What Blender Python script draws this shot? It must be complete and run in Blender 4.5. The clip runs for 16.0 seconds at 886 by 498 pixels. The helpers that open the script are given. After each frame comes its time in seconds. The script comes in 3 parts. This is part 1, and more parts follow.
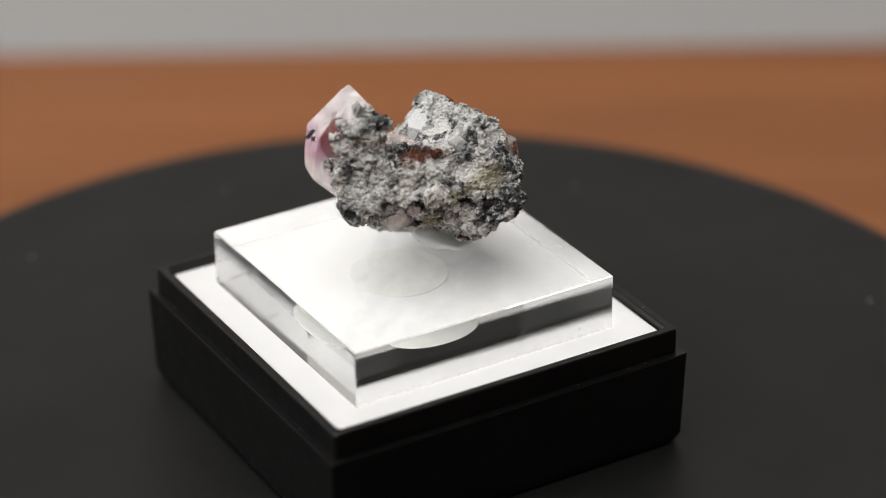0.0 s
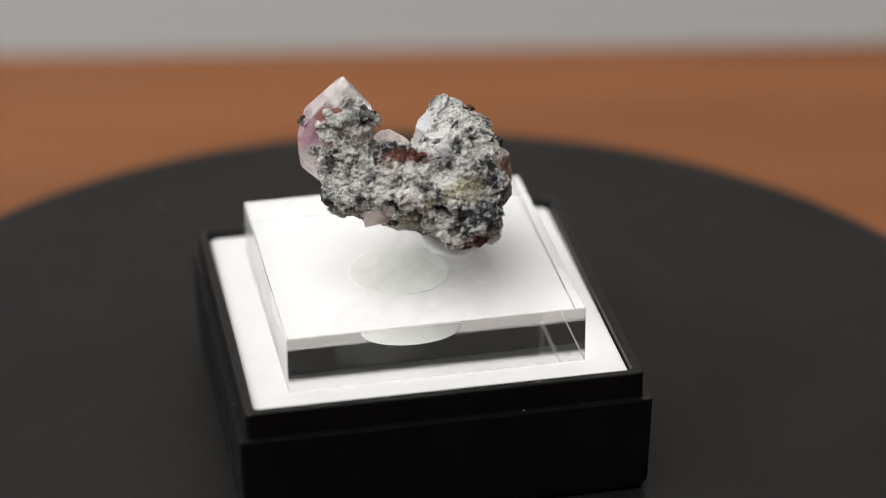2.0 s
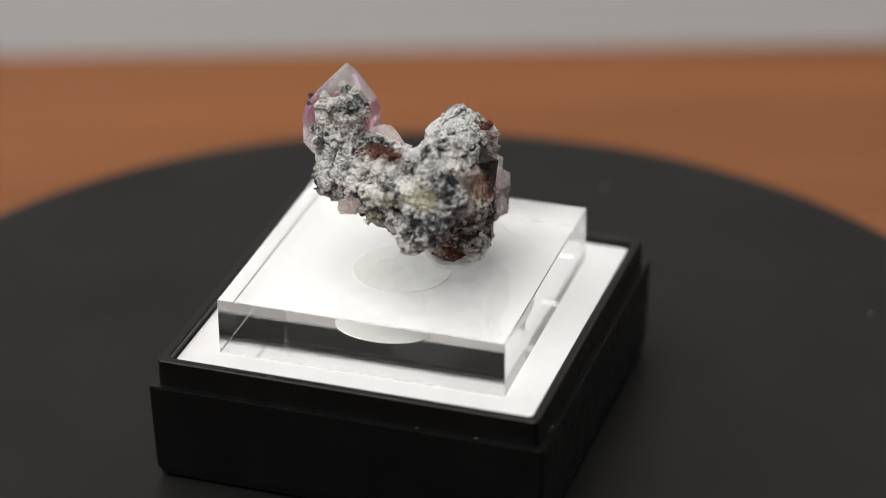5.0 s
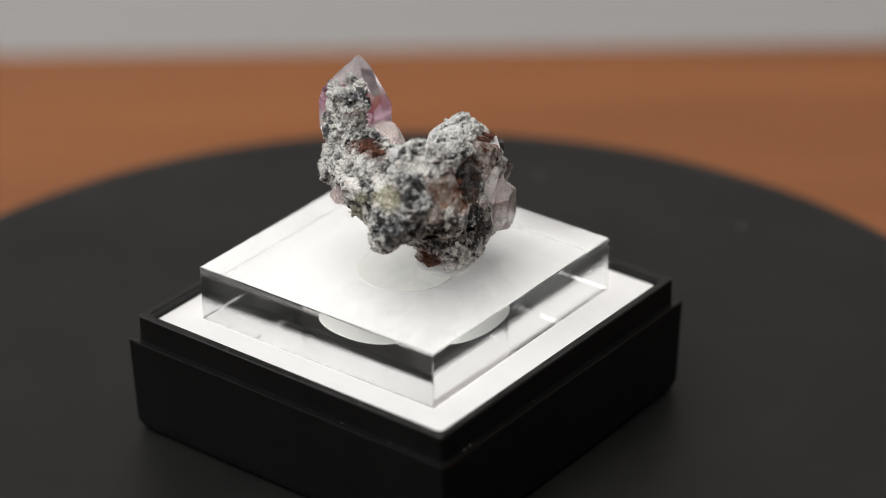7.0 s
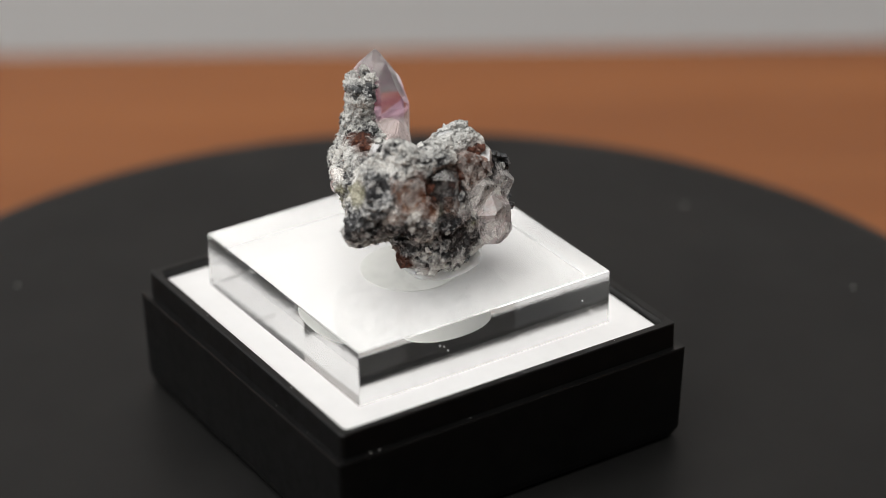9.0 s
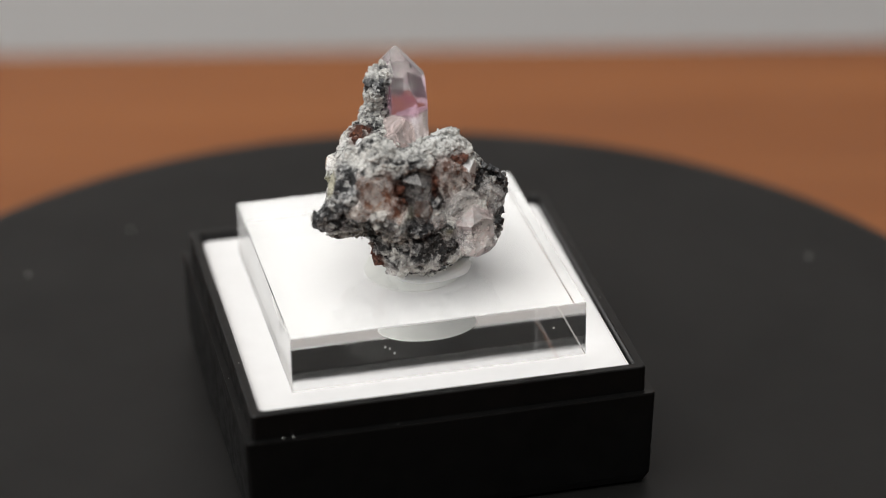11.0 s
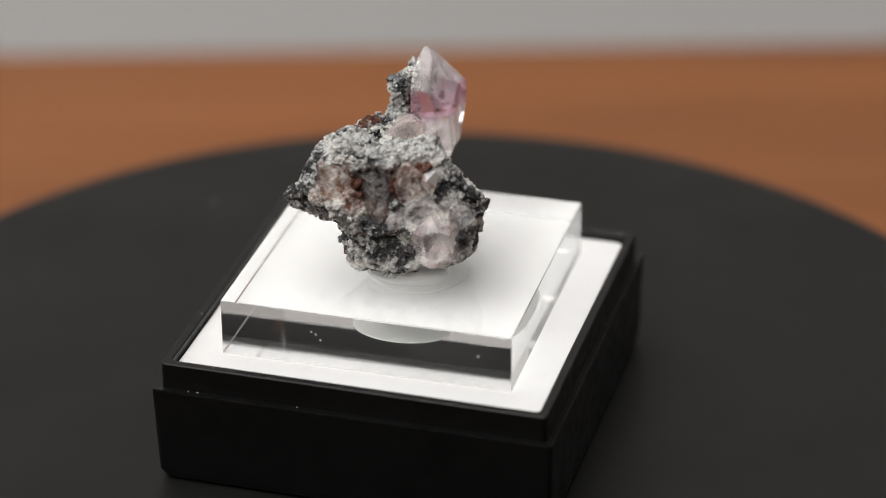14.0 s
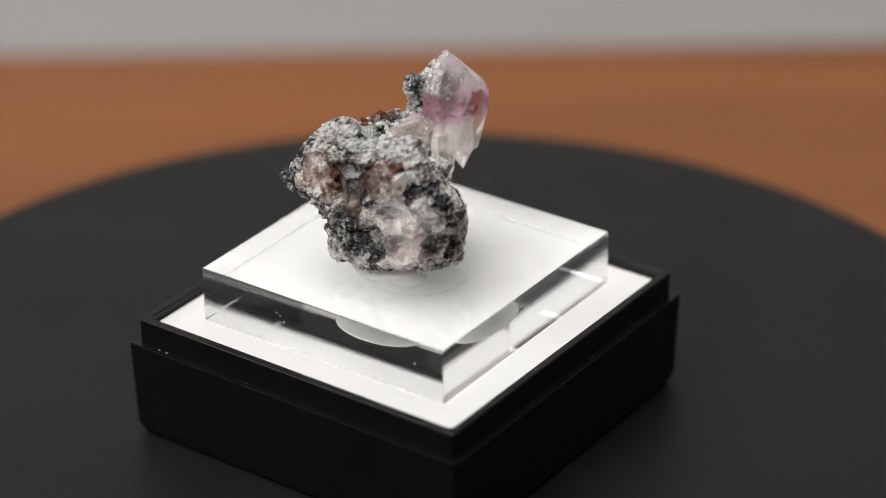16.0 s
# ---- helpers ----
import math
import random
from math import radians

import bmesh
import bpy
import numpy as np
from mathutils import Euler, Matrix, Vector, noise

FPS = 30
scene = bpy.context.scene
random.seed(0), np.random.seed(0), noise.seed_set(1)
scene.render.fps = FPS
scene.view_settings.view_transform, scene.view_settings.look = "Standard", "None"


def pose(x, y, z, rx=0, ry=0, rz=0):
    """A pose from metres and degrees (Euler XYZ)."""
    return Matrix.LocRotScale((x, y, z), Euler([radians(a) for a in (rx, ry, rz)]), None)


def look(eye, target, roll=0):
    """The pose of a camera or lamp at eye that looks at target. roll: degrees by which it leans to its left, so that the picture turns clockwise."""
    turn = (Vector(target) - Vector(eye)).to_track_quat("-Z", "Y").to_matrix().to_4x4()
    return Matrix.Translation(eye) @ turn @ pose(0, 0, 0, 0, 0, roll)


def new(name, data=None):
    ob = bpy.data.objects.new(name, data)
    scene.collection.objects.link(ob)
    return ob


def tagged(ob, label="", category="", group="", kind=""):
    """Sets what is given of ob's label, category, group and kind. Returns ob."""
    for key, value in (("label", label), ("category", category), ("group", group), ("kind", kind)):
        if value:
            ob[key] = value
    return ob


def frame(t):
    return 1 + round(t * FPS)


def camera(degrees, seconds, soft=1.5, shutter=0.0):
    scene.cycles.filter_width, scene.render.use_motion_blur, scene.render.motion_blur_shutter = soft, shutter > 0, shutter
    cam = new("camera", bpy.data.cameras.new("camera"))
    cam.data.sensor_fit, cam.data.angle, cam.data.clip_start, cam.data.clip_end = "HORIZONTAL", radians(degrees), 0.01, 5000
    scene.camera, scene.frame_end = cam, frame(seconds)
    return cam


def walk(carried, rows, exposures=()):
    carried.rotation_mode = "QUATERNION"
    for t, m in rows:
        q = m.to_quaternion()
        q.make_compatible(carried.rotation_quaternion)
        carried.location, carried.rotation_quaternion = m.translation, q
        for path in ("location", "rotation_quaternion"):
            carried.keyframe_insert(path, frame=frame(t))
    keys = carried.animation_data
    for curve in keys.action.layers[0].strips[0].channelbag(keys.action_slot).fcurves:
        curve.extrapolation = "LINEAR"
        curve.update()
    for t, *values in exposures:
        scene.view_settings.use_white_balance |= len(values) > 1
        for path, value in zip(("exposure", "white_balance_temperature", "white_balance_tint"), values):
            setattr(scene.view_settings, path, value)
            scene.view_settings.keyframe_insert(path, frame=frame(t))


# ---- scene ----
MM = 0.001

# ---- camera ----
cam = camera(18.145, 16.0, soft=0.8)
cam.data.dof.use_dof = True
cam.data.dof.focus_distance = 0.2358
cam.data.dof.aperture_fstop = 15.0
VIEW = pose(0, -0.21259, 0.1294, 61.899, 0, -0.781) @ pose(0, 0, 0, 0, 0, -0.522)
walk(cam, [(0.0, VIEW), (16.0, VIEW)])

# ---- light ----
scene.cycles.max_bounces, scene.cycles.transmission_bounces, scene.cycles.glossy_bounces = 32, 32, 16
world = bpy.data.worlds.new("room_air")
world.use_nodes = True
world.node_tree.nodes["Background"].inputs["Color"].default_value = (0.8, 0.88, 1.0, 1)
world.node_tree.nodes["Background"].inputs["Strength"].default_value = 0.25
scene.world = world


def area_lamp(name, eye, target, sx, sy, watts, colour):
    data = bpy.data.lights.new(name, "AREA")
    data.shape, data.size, data.size_y = "RECTANGLE", sx, sy
    data.energy, data.color = watts, colour
    ob = new(name, data)
    ob.matrix_world = look(eye, target)
    return ob


area_lamp("desk_panel_light", (-0.44, -0.42, 1.32), (0, 0, 0), 1.45, 1.45, 24.6, (1.0, 0.975, 0.94))
# Added soft fill from the left; the closed room has no window.
area_lamp("left_fill_light", (-1.56, 0.2, 0.55), (0, 0.2, 0.3), 1.1, 1.1, 8, (0.94, 0.97, 1.0))


# ---- materials ----
class Mat:
    """A node material with a Principled shader and small helpers."""

    def __init__(self, name, colour=(0.5, 0.5, 0.5), rough=0.5, **more):
        self.m = bpy.data.materials.new(name)
        self.m.use_nodes = True
        self.t = self.m.node_tree
        self.b = self.t.nodes["Principled BSDF"]
        self.set("Base Color", (*colour, 1))
        self.set("Roughness", rough)
        for key, value in more.items():
            self.set(key.replace("_", " "), value)
        self.co = self.t.nodes.new("ShaderNodeTexCoord").outputs["Object"]

    def set(self, key, value):
        if hasattr(value, "links"):
            self.t.links.new(value, self.b.inputs[key])
        else:
            self.b.inputs[key].default_value = value

    def plug(self, sock, value):
        if hasattr(value, "links"):
            self.t.links.new(value, sock)
        else:
            sock.default_value = value

    def noise(self, size, detail=4, rough=0.55, at=None, distort=0.0):
        n = self.t.nodes.new("ShaderNodeTexNoise")
        self.plug(n.inputs["Vector"], at or self.co)
        n.inputs["Scale"].default_value = 1.0 / size
        n.inputs["Detail"].default_value = detail
        n.inputs["Roughness"].default_value = rough
        n.inputs["Distortion"].default_value = distort
        return n.outputs["Fac"]

    def cells(self, size, out="Color", at=None):
        n = self.t.nodes.new("ShaderNodeTexVoronoi")
        self.plug(n.inputs["Vector"], at or self.co)
        n.inputs["Scale"].default_value = 1.0 / size
        return n.outputs[out]

    def stretch(self, sx, sy, sz):
        n = self.t.nodes.new("ShaderNodeMapping")
        self.t.links.new(self.co, n.inputs["Vector"])
        n.inputs["Scale"].default_value = (sx, sy, sz)
        return n.outputs["Vector"]

    def ramp(self, fac, *stops):
        n = self.t.nodes.new("ShaderNodeValToRGB")
        self.plug(n.inputs["Fac"], fac)
        e = n.color_ramp.elements
        while len(e) < len(stops):
            e.new(0.5)
        for i, (p, c) in enumerate(stops):
            e[i].position, e[i].color = p, (*c, 1) if len(c) == 3 else c
        return n.outputs["Color"]

    def span(self, value, a, b, lo=0.0, hi=1.0):
        n = self.t.nodes.new("ShaderNodeMapRange")
        n.interpolation_type = "SMOOTHSTEP"
        self.plug(n.inputs["Value"], value)
        for k, v in (("From Min", a), ("From Max", b), ("To Min", lo), ("To Max", hi)):
            n.inputs[k].default_value = v
        return n.outputs["Result"]

    def math(self, op, a, b=0.0):
        n = self.t.nodes.new("ShaderNodeMath")
        n.operation = op
        self.plug(n.inputs[0], a)
        self.plug(n.inputs[1], b)
        return n.outputs[0]

    def mix(self, fac, a, b, mode="MIX"):
        n = self.t.nodes.new("ShaderNodeMix")
        n.data_type, n.blend_type = "RGBA", mode
        self.plug(n.inputs["Factor"], fac)
        self.plug(n.inputs["A"], (*a, 1) if isinstance(a, tuple) else a)
        self.plug(n.inputs["B"], (*b, 1) if isinstance(b, tuple) else b)
        return n.outputs["Result"]

    def axis(self, k):
        n = self.t.nodes.new("ShaderNodeSeparateXYZ")
        self.t.links.new(self.co, n.inputs[0])
        return n.outputs[k]

    def zone(self, x, y, z, radius, soft=0.5, ragged=0.85):
        """1 inside a ragged patch round a point given in millimetres."""
        n = self.t.nodes.new("ShaderNodeVectorMath")
        n.operation = "DISTANCE"
        self.t.links.new(self.co, n.inputs[0])
        n.inputs[1].default_value = (x * MM, y * MM, z * MM)
        wob = self.math("MULTIPLY", self.math("SUBTRACT", self.noise(1.1 * MM, 5, 0.7), 0.5), 2 * ragged * MM)
        d = self.math("ADD", n.outputs["Value"], wob)
        return self.span(d, (radius + soft) * MM, (radius - soft) * MM)

    def attr(self, name):
        n = self.t.nodes.new("ShaderNodeAttribute")
        n.attribute_name = name
        return n.outputs["Fac"]

    def bump(self, height, strength=0.3, distance=0.0002):
        n = self.t.nodes.new("ShaderNodeBump")
        n.inputs["Strength"].default_value = strength
        n.inputs["Distance"].default_value = distance
        self.t.links.new(height, n.inputs["Height"])
        self.t.links.new(n.outputs["Normal"], self.b.inputs["Normal"])


def wall_paint():
    k = Mat("wall_paint", rough=0.7)
    k.set("Base Color", k.ramp(k.noise(0.25, 5), (0.3, (0.77, 0.765, 0.765)), (0.7, (0.82, 0.815, 0.81))))
    k.bump(k.noise(0.004, 3), 0.08, 0.001)
    return k.m


def unseen_dim_paint():
    # For unseen room surfaces; the tone is set dark only to cut bounced light.
    k = Mat("unseen_wall_dark_paint", rough=0.7)
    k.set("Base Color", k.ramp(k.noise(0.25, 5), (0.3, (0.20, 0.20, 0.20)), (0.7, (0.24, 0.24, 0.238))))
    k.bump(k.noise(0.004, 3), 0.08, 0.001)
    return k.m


def varnished_wood():
    k = Mat("varnished_wood", rough=0.42)
    grain = k.noise(0.030, 6, 0.6, k.stretch(0.12, 1.0, 1.0), 0.6)
    fine = k.noise(0.0025, 4, 0.6, k.stretch(0.05, 1.0, 1.0))
    c = k.ramp(grain, (0.30, (0.164, 0.051, 0.0145)), (0.50, (0.240, 0.084, 0.026)), (0.72, (0.320, 0.118, 0.038)))
    c = k.mix(k.span(fine, 0.45, 0.75, 0.0, 0.35), c, (0.17, 0.055, 0.018))
    k.set("Base Color", c)
    k.set("Roughness", k.span(k.noise(0.06, 4), 0.3, 0.7, 0.5, 0.62))
    k.set("Specular IOR Level", 0.3)
    k.bump(fine, 0.10, 0.0003)
    return k.m


def matt_rubber():
    k = Mat("matt_black_coating", rough=0.62)
    k.set("Base Color", k.ramp(k.noise(0.012, 6, 0.65), (0.3, (0.006, 0.006, 0.006)), (0.7, (0.010, 0.010, 0.0096))))
    k.set("Roughness", k.span(k.noise(0.02, 4), 0.3, 0.7, 0.42, 0.52))
    k.set("Specular IOR Level", 0.22)
    k.bump(k.noise(0.00025, 3), 0.15, 0.00005)
    return k.m


def black_plastic():
    k = Mat("black_moulded_plastic", rough=0.35)
    k.set("Base Color", k.ramp(k.noise(0.004, 5), (0.3, (0.003, 0.003, 0.003)), (0.7, (0.005, 0.005, 0.005))))
    k.set("Roughness", k.span(k.noise(0.0015, 6, 0.7), 0.35, 0.7, 0.28, 0.45))
    k.set("Specular IOR Level", 0.3)
    k.bump(k.noise(0.0006, 4), 0.05, 0.00005)
    return k.m


def white_foam():
    k = Mat("white_foam_card", rough=0.85)
    k.set("Base Color", k.ramp(k.noise(0.003, 5), (0.3, (0.82, 0.82, 0.825)), (0.7, (0.86, 0.86, 0.865))))
    k.bump(k.noise(0.00018, 3), 0.12, 0.00004)
    return k.m


def clear_acrylic():
    k = Mat("clear_acrylic", (0.785, 0.79, 0.788), 0.0, IOR=1.46, Transmission_Weight=1.0)
    return k.m


def sawn_acrylic():
    k = Mat("polished_sawn_acrylic", (0.86, 0.865, 0.863), 0.1, IOR=1.46, Transmission_Weight=1.0)
    k.set("Roughness", k.span(k.noise(0.0025, 4, 0.6), 0.3, 0.75, 0.02, 0.07))
    k.bump(k.noise(0.0006, 3, 0.6, k.stretch(0.3, 0.3, 2.0)), 0.05, 0.00005)
    return k.m


def glue_white():
    k = Mat("milky_glue", rough=0.5)
    k.set("Base Color", k.ramp(k.noise(0.0012, 4), (0.3, (0.78, 0.795, 0.765)), (0.7, (0.83, 0.84, 0.815))))
    return k.m


def soft_wax():
    k = Mat("translucent_wax", (0.90, 0.90, 0.88), 0.3, IOR=1.45, Transmission_Weight=0.12, Subsurface_Weight=0.6, Subsurface_Scale=0.0015)
    k.set("Subsurface Radius", (1.0, 0.95, 0.9))
    k.bump(k.noise(0.0009, 3), 0.2, 0.0001)
    return k.m


def rock():
    """Pale powdery rock with dark metallic grains, rust and a yellow-green crust."""
    k = Mat("speckled_rock", rough=0.85)
    big = k.noise(2.2 * MM, 5, 0.6)
    mid = k.noise(0.55 * MM, 6, 0.7, None, 0.5)
    kind = k.math("ADD", k.math("MULTIPLY", k.attr("lump"), 0.16), k.math("MULTIPLY", k.attr("bit"), 0.13))
    tone = k.math("ADD", k.math("ADD", k.math("MULTIPLY", big, 0.66), k.math("MULTIPLY", k.math("ADD", k.math("MULTIPLY", mid, 0.65), k.math("MULTIPLY", k.noise(0.15 * MM, 4, 0.7), 0.45)), 0.58)), kind)
    c = k.ramp(tone, (0.655, (0.012, 0.013, 0.015)), (0.71, (0.11, 0.112, 0.115)), (0.775, (0.38, 0.385, 0.375)), (0.89, (0.77, 0.77, 0.74)))
    grain = k.cells(0.22 * MM)
    dark = k.ramp(k.math("ADD", k.math("MULTIPLY", k.noise(0.30 * MM, 5, 0.7), 0.75), k.math("MULTIPLY", k.attr("bit"), 0.34)),
                  (0.44, (0.006, 0.007, 0.009)), (0.55, (0.035, 0.037, 0.042)), (0.62, (0.22, 0.225, 0.23)), (0.74, (0.62, 0.63, 0.62)))
    z = None
    for spot in DARK_SPOTS:
        s = k.zone(*spot)
        z = s if z is None else k.math("MAXIMUM", z, s)
    c = k.mix(k.math("MULTIPLY", z, 0.95), c, dark)
    pale = k.ramp(mid, (0.36, (0.20, 0.205, 0.20)), (0.47, (0.62, 0.625, 0.61)), (0.64, (0.82, 0.82, 0.80)))
    for spot in PALE_SPOTS:
        c = k.mix(k.math("MULTIPLY", k.zone(*spot), 0.9), c, pale)
    rusty = k.ramp(mid, (0.36, (0.035, 0.010, 0.006)), (0.55, (0.15, 0.045, 0.022)), (0.72, (0.34, 0.16, 0.09)))
    for spot in RUST_SPOTS:
        c = k.mix(k.math("MULTIPLY", k.zone(*spot), 0.8), c, rusty)
    crust = k.ramp(mid, (0.35, (0.20, 0.19, 0.10)), (0.6, (0.56, 0.55, 0.40)), (0.75, (0.72, 0.71, 0.58)))
    for spot in CRUST_SPOTS:
        c = k.mix(k.math("MULTIPLY", k.zone(*spot), 0.75), c, crust)
    k.set("Base Color", c)
    k.set("Roughness", k.span(grain, 0.2, 0.9, 0.45, 0.95))
    k.bump(k.math("ADD", mid, k.math("MULTIPLY", k.noise(0.16 * MM, 4, 0.7), 0.5)), 0.9, 0.00022)
    return k.m


def quartz(name, colour, milky=0.2, rough=0.08, band=None, stain=None):
    """Clear to milky quartz; band: height span in millimetres of the violet colour zone."""
    k = Mat(name, colour, rough, IOR=1.54, Transmission_Weight=1.0 - milky)
    veil = k.noise(1.3 * MM, 5, 0.65, None, 0.8)
    c = k.mix(k.span(veil, 0.42, 0.7, 0.0, 0.3), colour, (0.80, 0.79, 0.79))
    if band:
        up = k.math("ADD", k.axis(2), k.math("MULTIPLY", k.math("SUBTRACT", veil, 0.5), 2.4 * MM))
        inside = k.math("MULTIPLY", k.span(up, (band[0] - 0.5) * MM, (band[0] + 0.4) * MM), k.span(up, (band[1] + 1.2) * MM, (band[1] - 0.6) * MM))
        c = k.mix(k.math("MULTIPLY", inside, 0.85), c, (0.62, 0.25, 0.44))
    if stain:
        c = k.mix(k.span(k.noise(0.8 * MM, 5, 0.7), 0.45, 0.58, 0.0, 0.95), c, stain)
    k.set("Base Color", c)
    k.set("Roughness", k.span(veil, 0.35, 0.7, rough, rough + 0.15))
    k.set("Transmission Weight", k.span(veil, 0.4, 0.75, 1.0 - milky, max(0.0, 0.82 - milky)))
    k.bump(k.noise(0.5 * MM, 4, 0.55, k.stretch(0.6, 0.6, 2.2)), 0.14, 0.0001)
    return k.m


def ore():
    k = Mat("dark_metallic_ore", rough=0.35, Metallic=0.6)
    k.set("Base Color", k.ramp(k.noise(0.4 * MM, 5, 0.7), (0.4, (0.03, 0.032, 0.036)), (0.65, (0.16, 0.165, 0.17))))
    k.bump(k.noise(0.25 * MM, 4, 0.7), 0.6, 0.0001)
    return k.m


def iron_crust():
    k = Mat("red_brown_iron_crust", rough=0.7)
    k.set("Base Color", k.ramp(k.noise(0.35 * MM, 5, 0.7), (0.38, (0.022, 0.007, 0.004)), (0.55, (0.12, 0.036, 0.018)), (0.72, (0.30, 0.12, 0.06))))
    k.bump(k.noise(0.3 * MM, 5, 0.7), 0.9, 0.0002)
    return k.m


def dust():
    return Mat("grey_dust", (0.55, 0.54, 0.52), 0.9).m


# x, y, z, radius of the patches, in millimetres from the turntable's centre
DARK_SPOTS = [(6.4, -6.2, 25.6, 1.5), (5.2, -7.6, 23.6, 1.2), (6.8, -3.4, 22.4, 1.2), (7.0, -5.6, 22.8, 1.2), (6.3, 0.6, 24.0, 1.5), (6.6, -2.4, 25.6, 1.5), (-3.2, -1.8, 30.0, 0.9), (-4.3, -2.5, 29.9, 0.9), (-5.3, -2.5, 29.8, 0.6), (-7.9, -2.4, 22.8, 1.2), (-7.0, -2.5, 26.0, 0.7), (6.0, -8.4, 22.6, 1.8),
              (7.6, 0.0, 20.2, 2.0), (7.5, 1.2, 19.6, 1.6), (6.2, 4.8, 25.6, 1.0), (5.6, 6.6, 20.9, 1.3), (4.8, 7.2, 24.0, 1.5), (5.6, -7.2, 26.0, 1.3), (6.7, -7.2, 24.6, 1.2),
              (4.9, -6.7, 26.9, 0.9), (5.9, -4.1, 19.8, 1.2), (3.3, -7.8, 23.4, 0.9), (-0.8, -5.9, 21.4, 0.9), (3.6, -7.6, 22.2, 1.6), (4.4, -4.7, 28.5, 0.7), (7.5, -1.0, 22.0, 1.3)]
PALE_SPOTS = [(4.9, 1.2, 28.4, 1.3), (5.0, -2.2, 28.3, 1.2), (3.0, 1.5, 28.3, 1.2), (4.7, 2.6, 28.5, 1.6), (5.1, -0.4, 28.2, 1.2), (-6.4, -1.6, 30.6, 1.0), (-4.7, -2.8, 28.0, 1.2), (1.8, -3.4, 27.8, 1.4), (-7.4, -1.8, 28.1, 0.8), (-6.3, -3.6, 24.6, 1.5),
              (-5.3, -3.7, 25.7, 1.2), (0.0, -5.0, 26.4, 1.3)]
RUST_SPOTS = [(6.6, -2.6, 24.8, 1.3), (6.2, 1.2, 26.2, 1.1), (-2.3, -4.0, 26.6, 0.8), (-1.3, -3.8, 27.0, 0.9), (-0.2, -4.3, 27.1, 0.8), (0.9, -4.7, 27.2, 0.6), (4.6, -4.0, 18.6, 1.1), (5.8, -4.0, 18.2, 0.9), (4.0, -3.6, 17.5, 0.8),
              (6.4, 2.4, 26.9, 0.9), (5.9, 3.4, 27.2, 0.6), (6.9, 0.9, 25.4, 0.8), (8.0, -2.3, 24.1, 0.9), (7.5, -3.5, 26.6, 0.7), (7.6, -5.0, 25.3, 0.8)]
CRUST_SPOTS = [(3.7, -7.4, 25.1, 1.2), (2.2, -7.3, 24.6, 0.6), (7.7, -1.2, 23.6, 0.8), (7.7, 1.7, 20.9, 0.4), (-1.1, -5.9, 21.7, 0.8), (0.6, -7.0, 23.9, 0.5)]

WALL, UNSEEN_DIM, WOOD, RUBBER, PLASTIC = wall_paint(), unseen_dim_paint(), varnished_wood(), matt_rubber(), black_plastic()
FOAM, ACRYLIC, GLUE, WAX, ROCK, DUST = white_foam(), clear_acrylic(), glue_white(), soft_wax(), rock(), dust()
METAL, IRON, SAWN = ore(), iron_crust(), sawn_acrylic()
PINK_QUARTZ = quartz("pale_violet_quartz", (0.96, 0.92, 0.92), 0.10, 0.02, (27.1, 29.2))
CLEAR_QUARTZ = quartz("clear_quartz", (0.96, 0.93, 0.92), 0.16, 0.02)
BLUSH_QUARTZ = quartz("blush_white_quartz", (0.95, 0.90, 0.89), 0.26, 0.03, None, (0.88, 0.72, 0.72))
ROSE_QUARTZ = quartz("pale_pink_quartz", (0.92, 0.79, 0.77), 0.25, 0.05)
MILKY_QUARTZ = quartz("milky_quartz", (0.84, 0.85, 0.86), 0.65, 0.25)
SMOKY_QUARTZ = quartz("smoky_quartz", (0.10, 0.09, 0.092), 0.08, 0.04)
STAINED_QUARTZ = quartz("stained_clear_quartz", (0.93, 0.87, 0.84), 0.22, 0.03, None, (0.32, 0.14, 0.075))
RUSTY_QUARTZ = quartz("iron_stained_quartz", (0.94, 0.87, 0.83), 0.20, 0.03, None, (0.17, 0.055, 0.024))


# ---- mesh helpers ----
def part(name, bm, material, parent=None, label="", smooth=False):
    me = bpy.data.meshes.new(name)
    bm.to_mesh(me)
    bm.free()
    me.materials.append(material)
    for p in me.polygons:
        p.use_smooth = smooth
    ob = new(name, me)
    ob.parent = parent
    return tagged(ob, label)


def ring(half, radius, z, n=5):
    """A rounded square, counterclockwise, in millimetres."""
    pts = []
    for k in range(4):
        cx, cy = ((1, 1), (-1, 1), (-1, -1), (1, -1))[k]
        for i in range(n):
            a = radians(90 * k + 90 * i / (n - 1))
            pts.append((cx * (half - radius) + radius * math.cos(a), cy * (half - radius) + radius * math.sin(a), z))
    return pts


def circle(radius, z, n=96):
    return [(radius * math.cos(2 * math.pi * i / n), radius * math.sin(2 * math.pi * i / n), z) for i in range(n)]


def loft(rings, cx=0.0, cy=0.0, turn=0.0, close=False):
    """A solid through rings from bottom to top, capped at both ends or closed on itself."""
    bm = bmesh.new()
    c, s = math.cos(radians(turn)), math.sin(radians(turn))
    rows = [[bm.verts.new(((c * x - s * y + cx) * MM, (s * x + c * y + cy) * MM, z * MM)) for x, y, z in r] for r in rings]
    n = len(rows[0])
    pairs = list(zip(rows, rows[1:])) + ([(rows[-1], rows[0])] if close else [])
    for a, b in pairs:
        for i in range(n):
            bm.faces.new((a[i], a[(i + 1) % n], b[(i + 1) % n], b[i]))
    if not close:
        bm.faces.new(list(reversed(rows[0])))
        bm.faces.new(rows[-1])
    bmesh.ops.recalc_face_normals(bm, faces=bm.faces)
    return bm


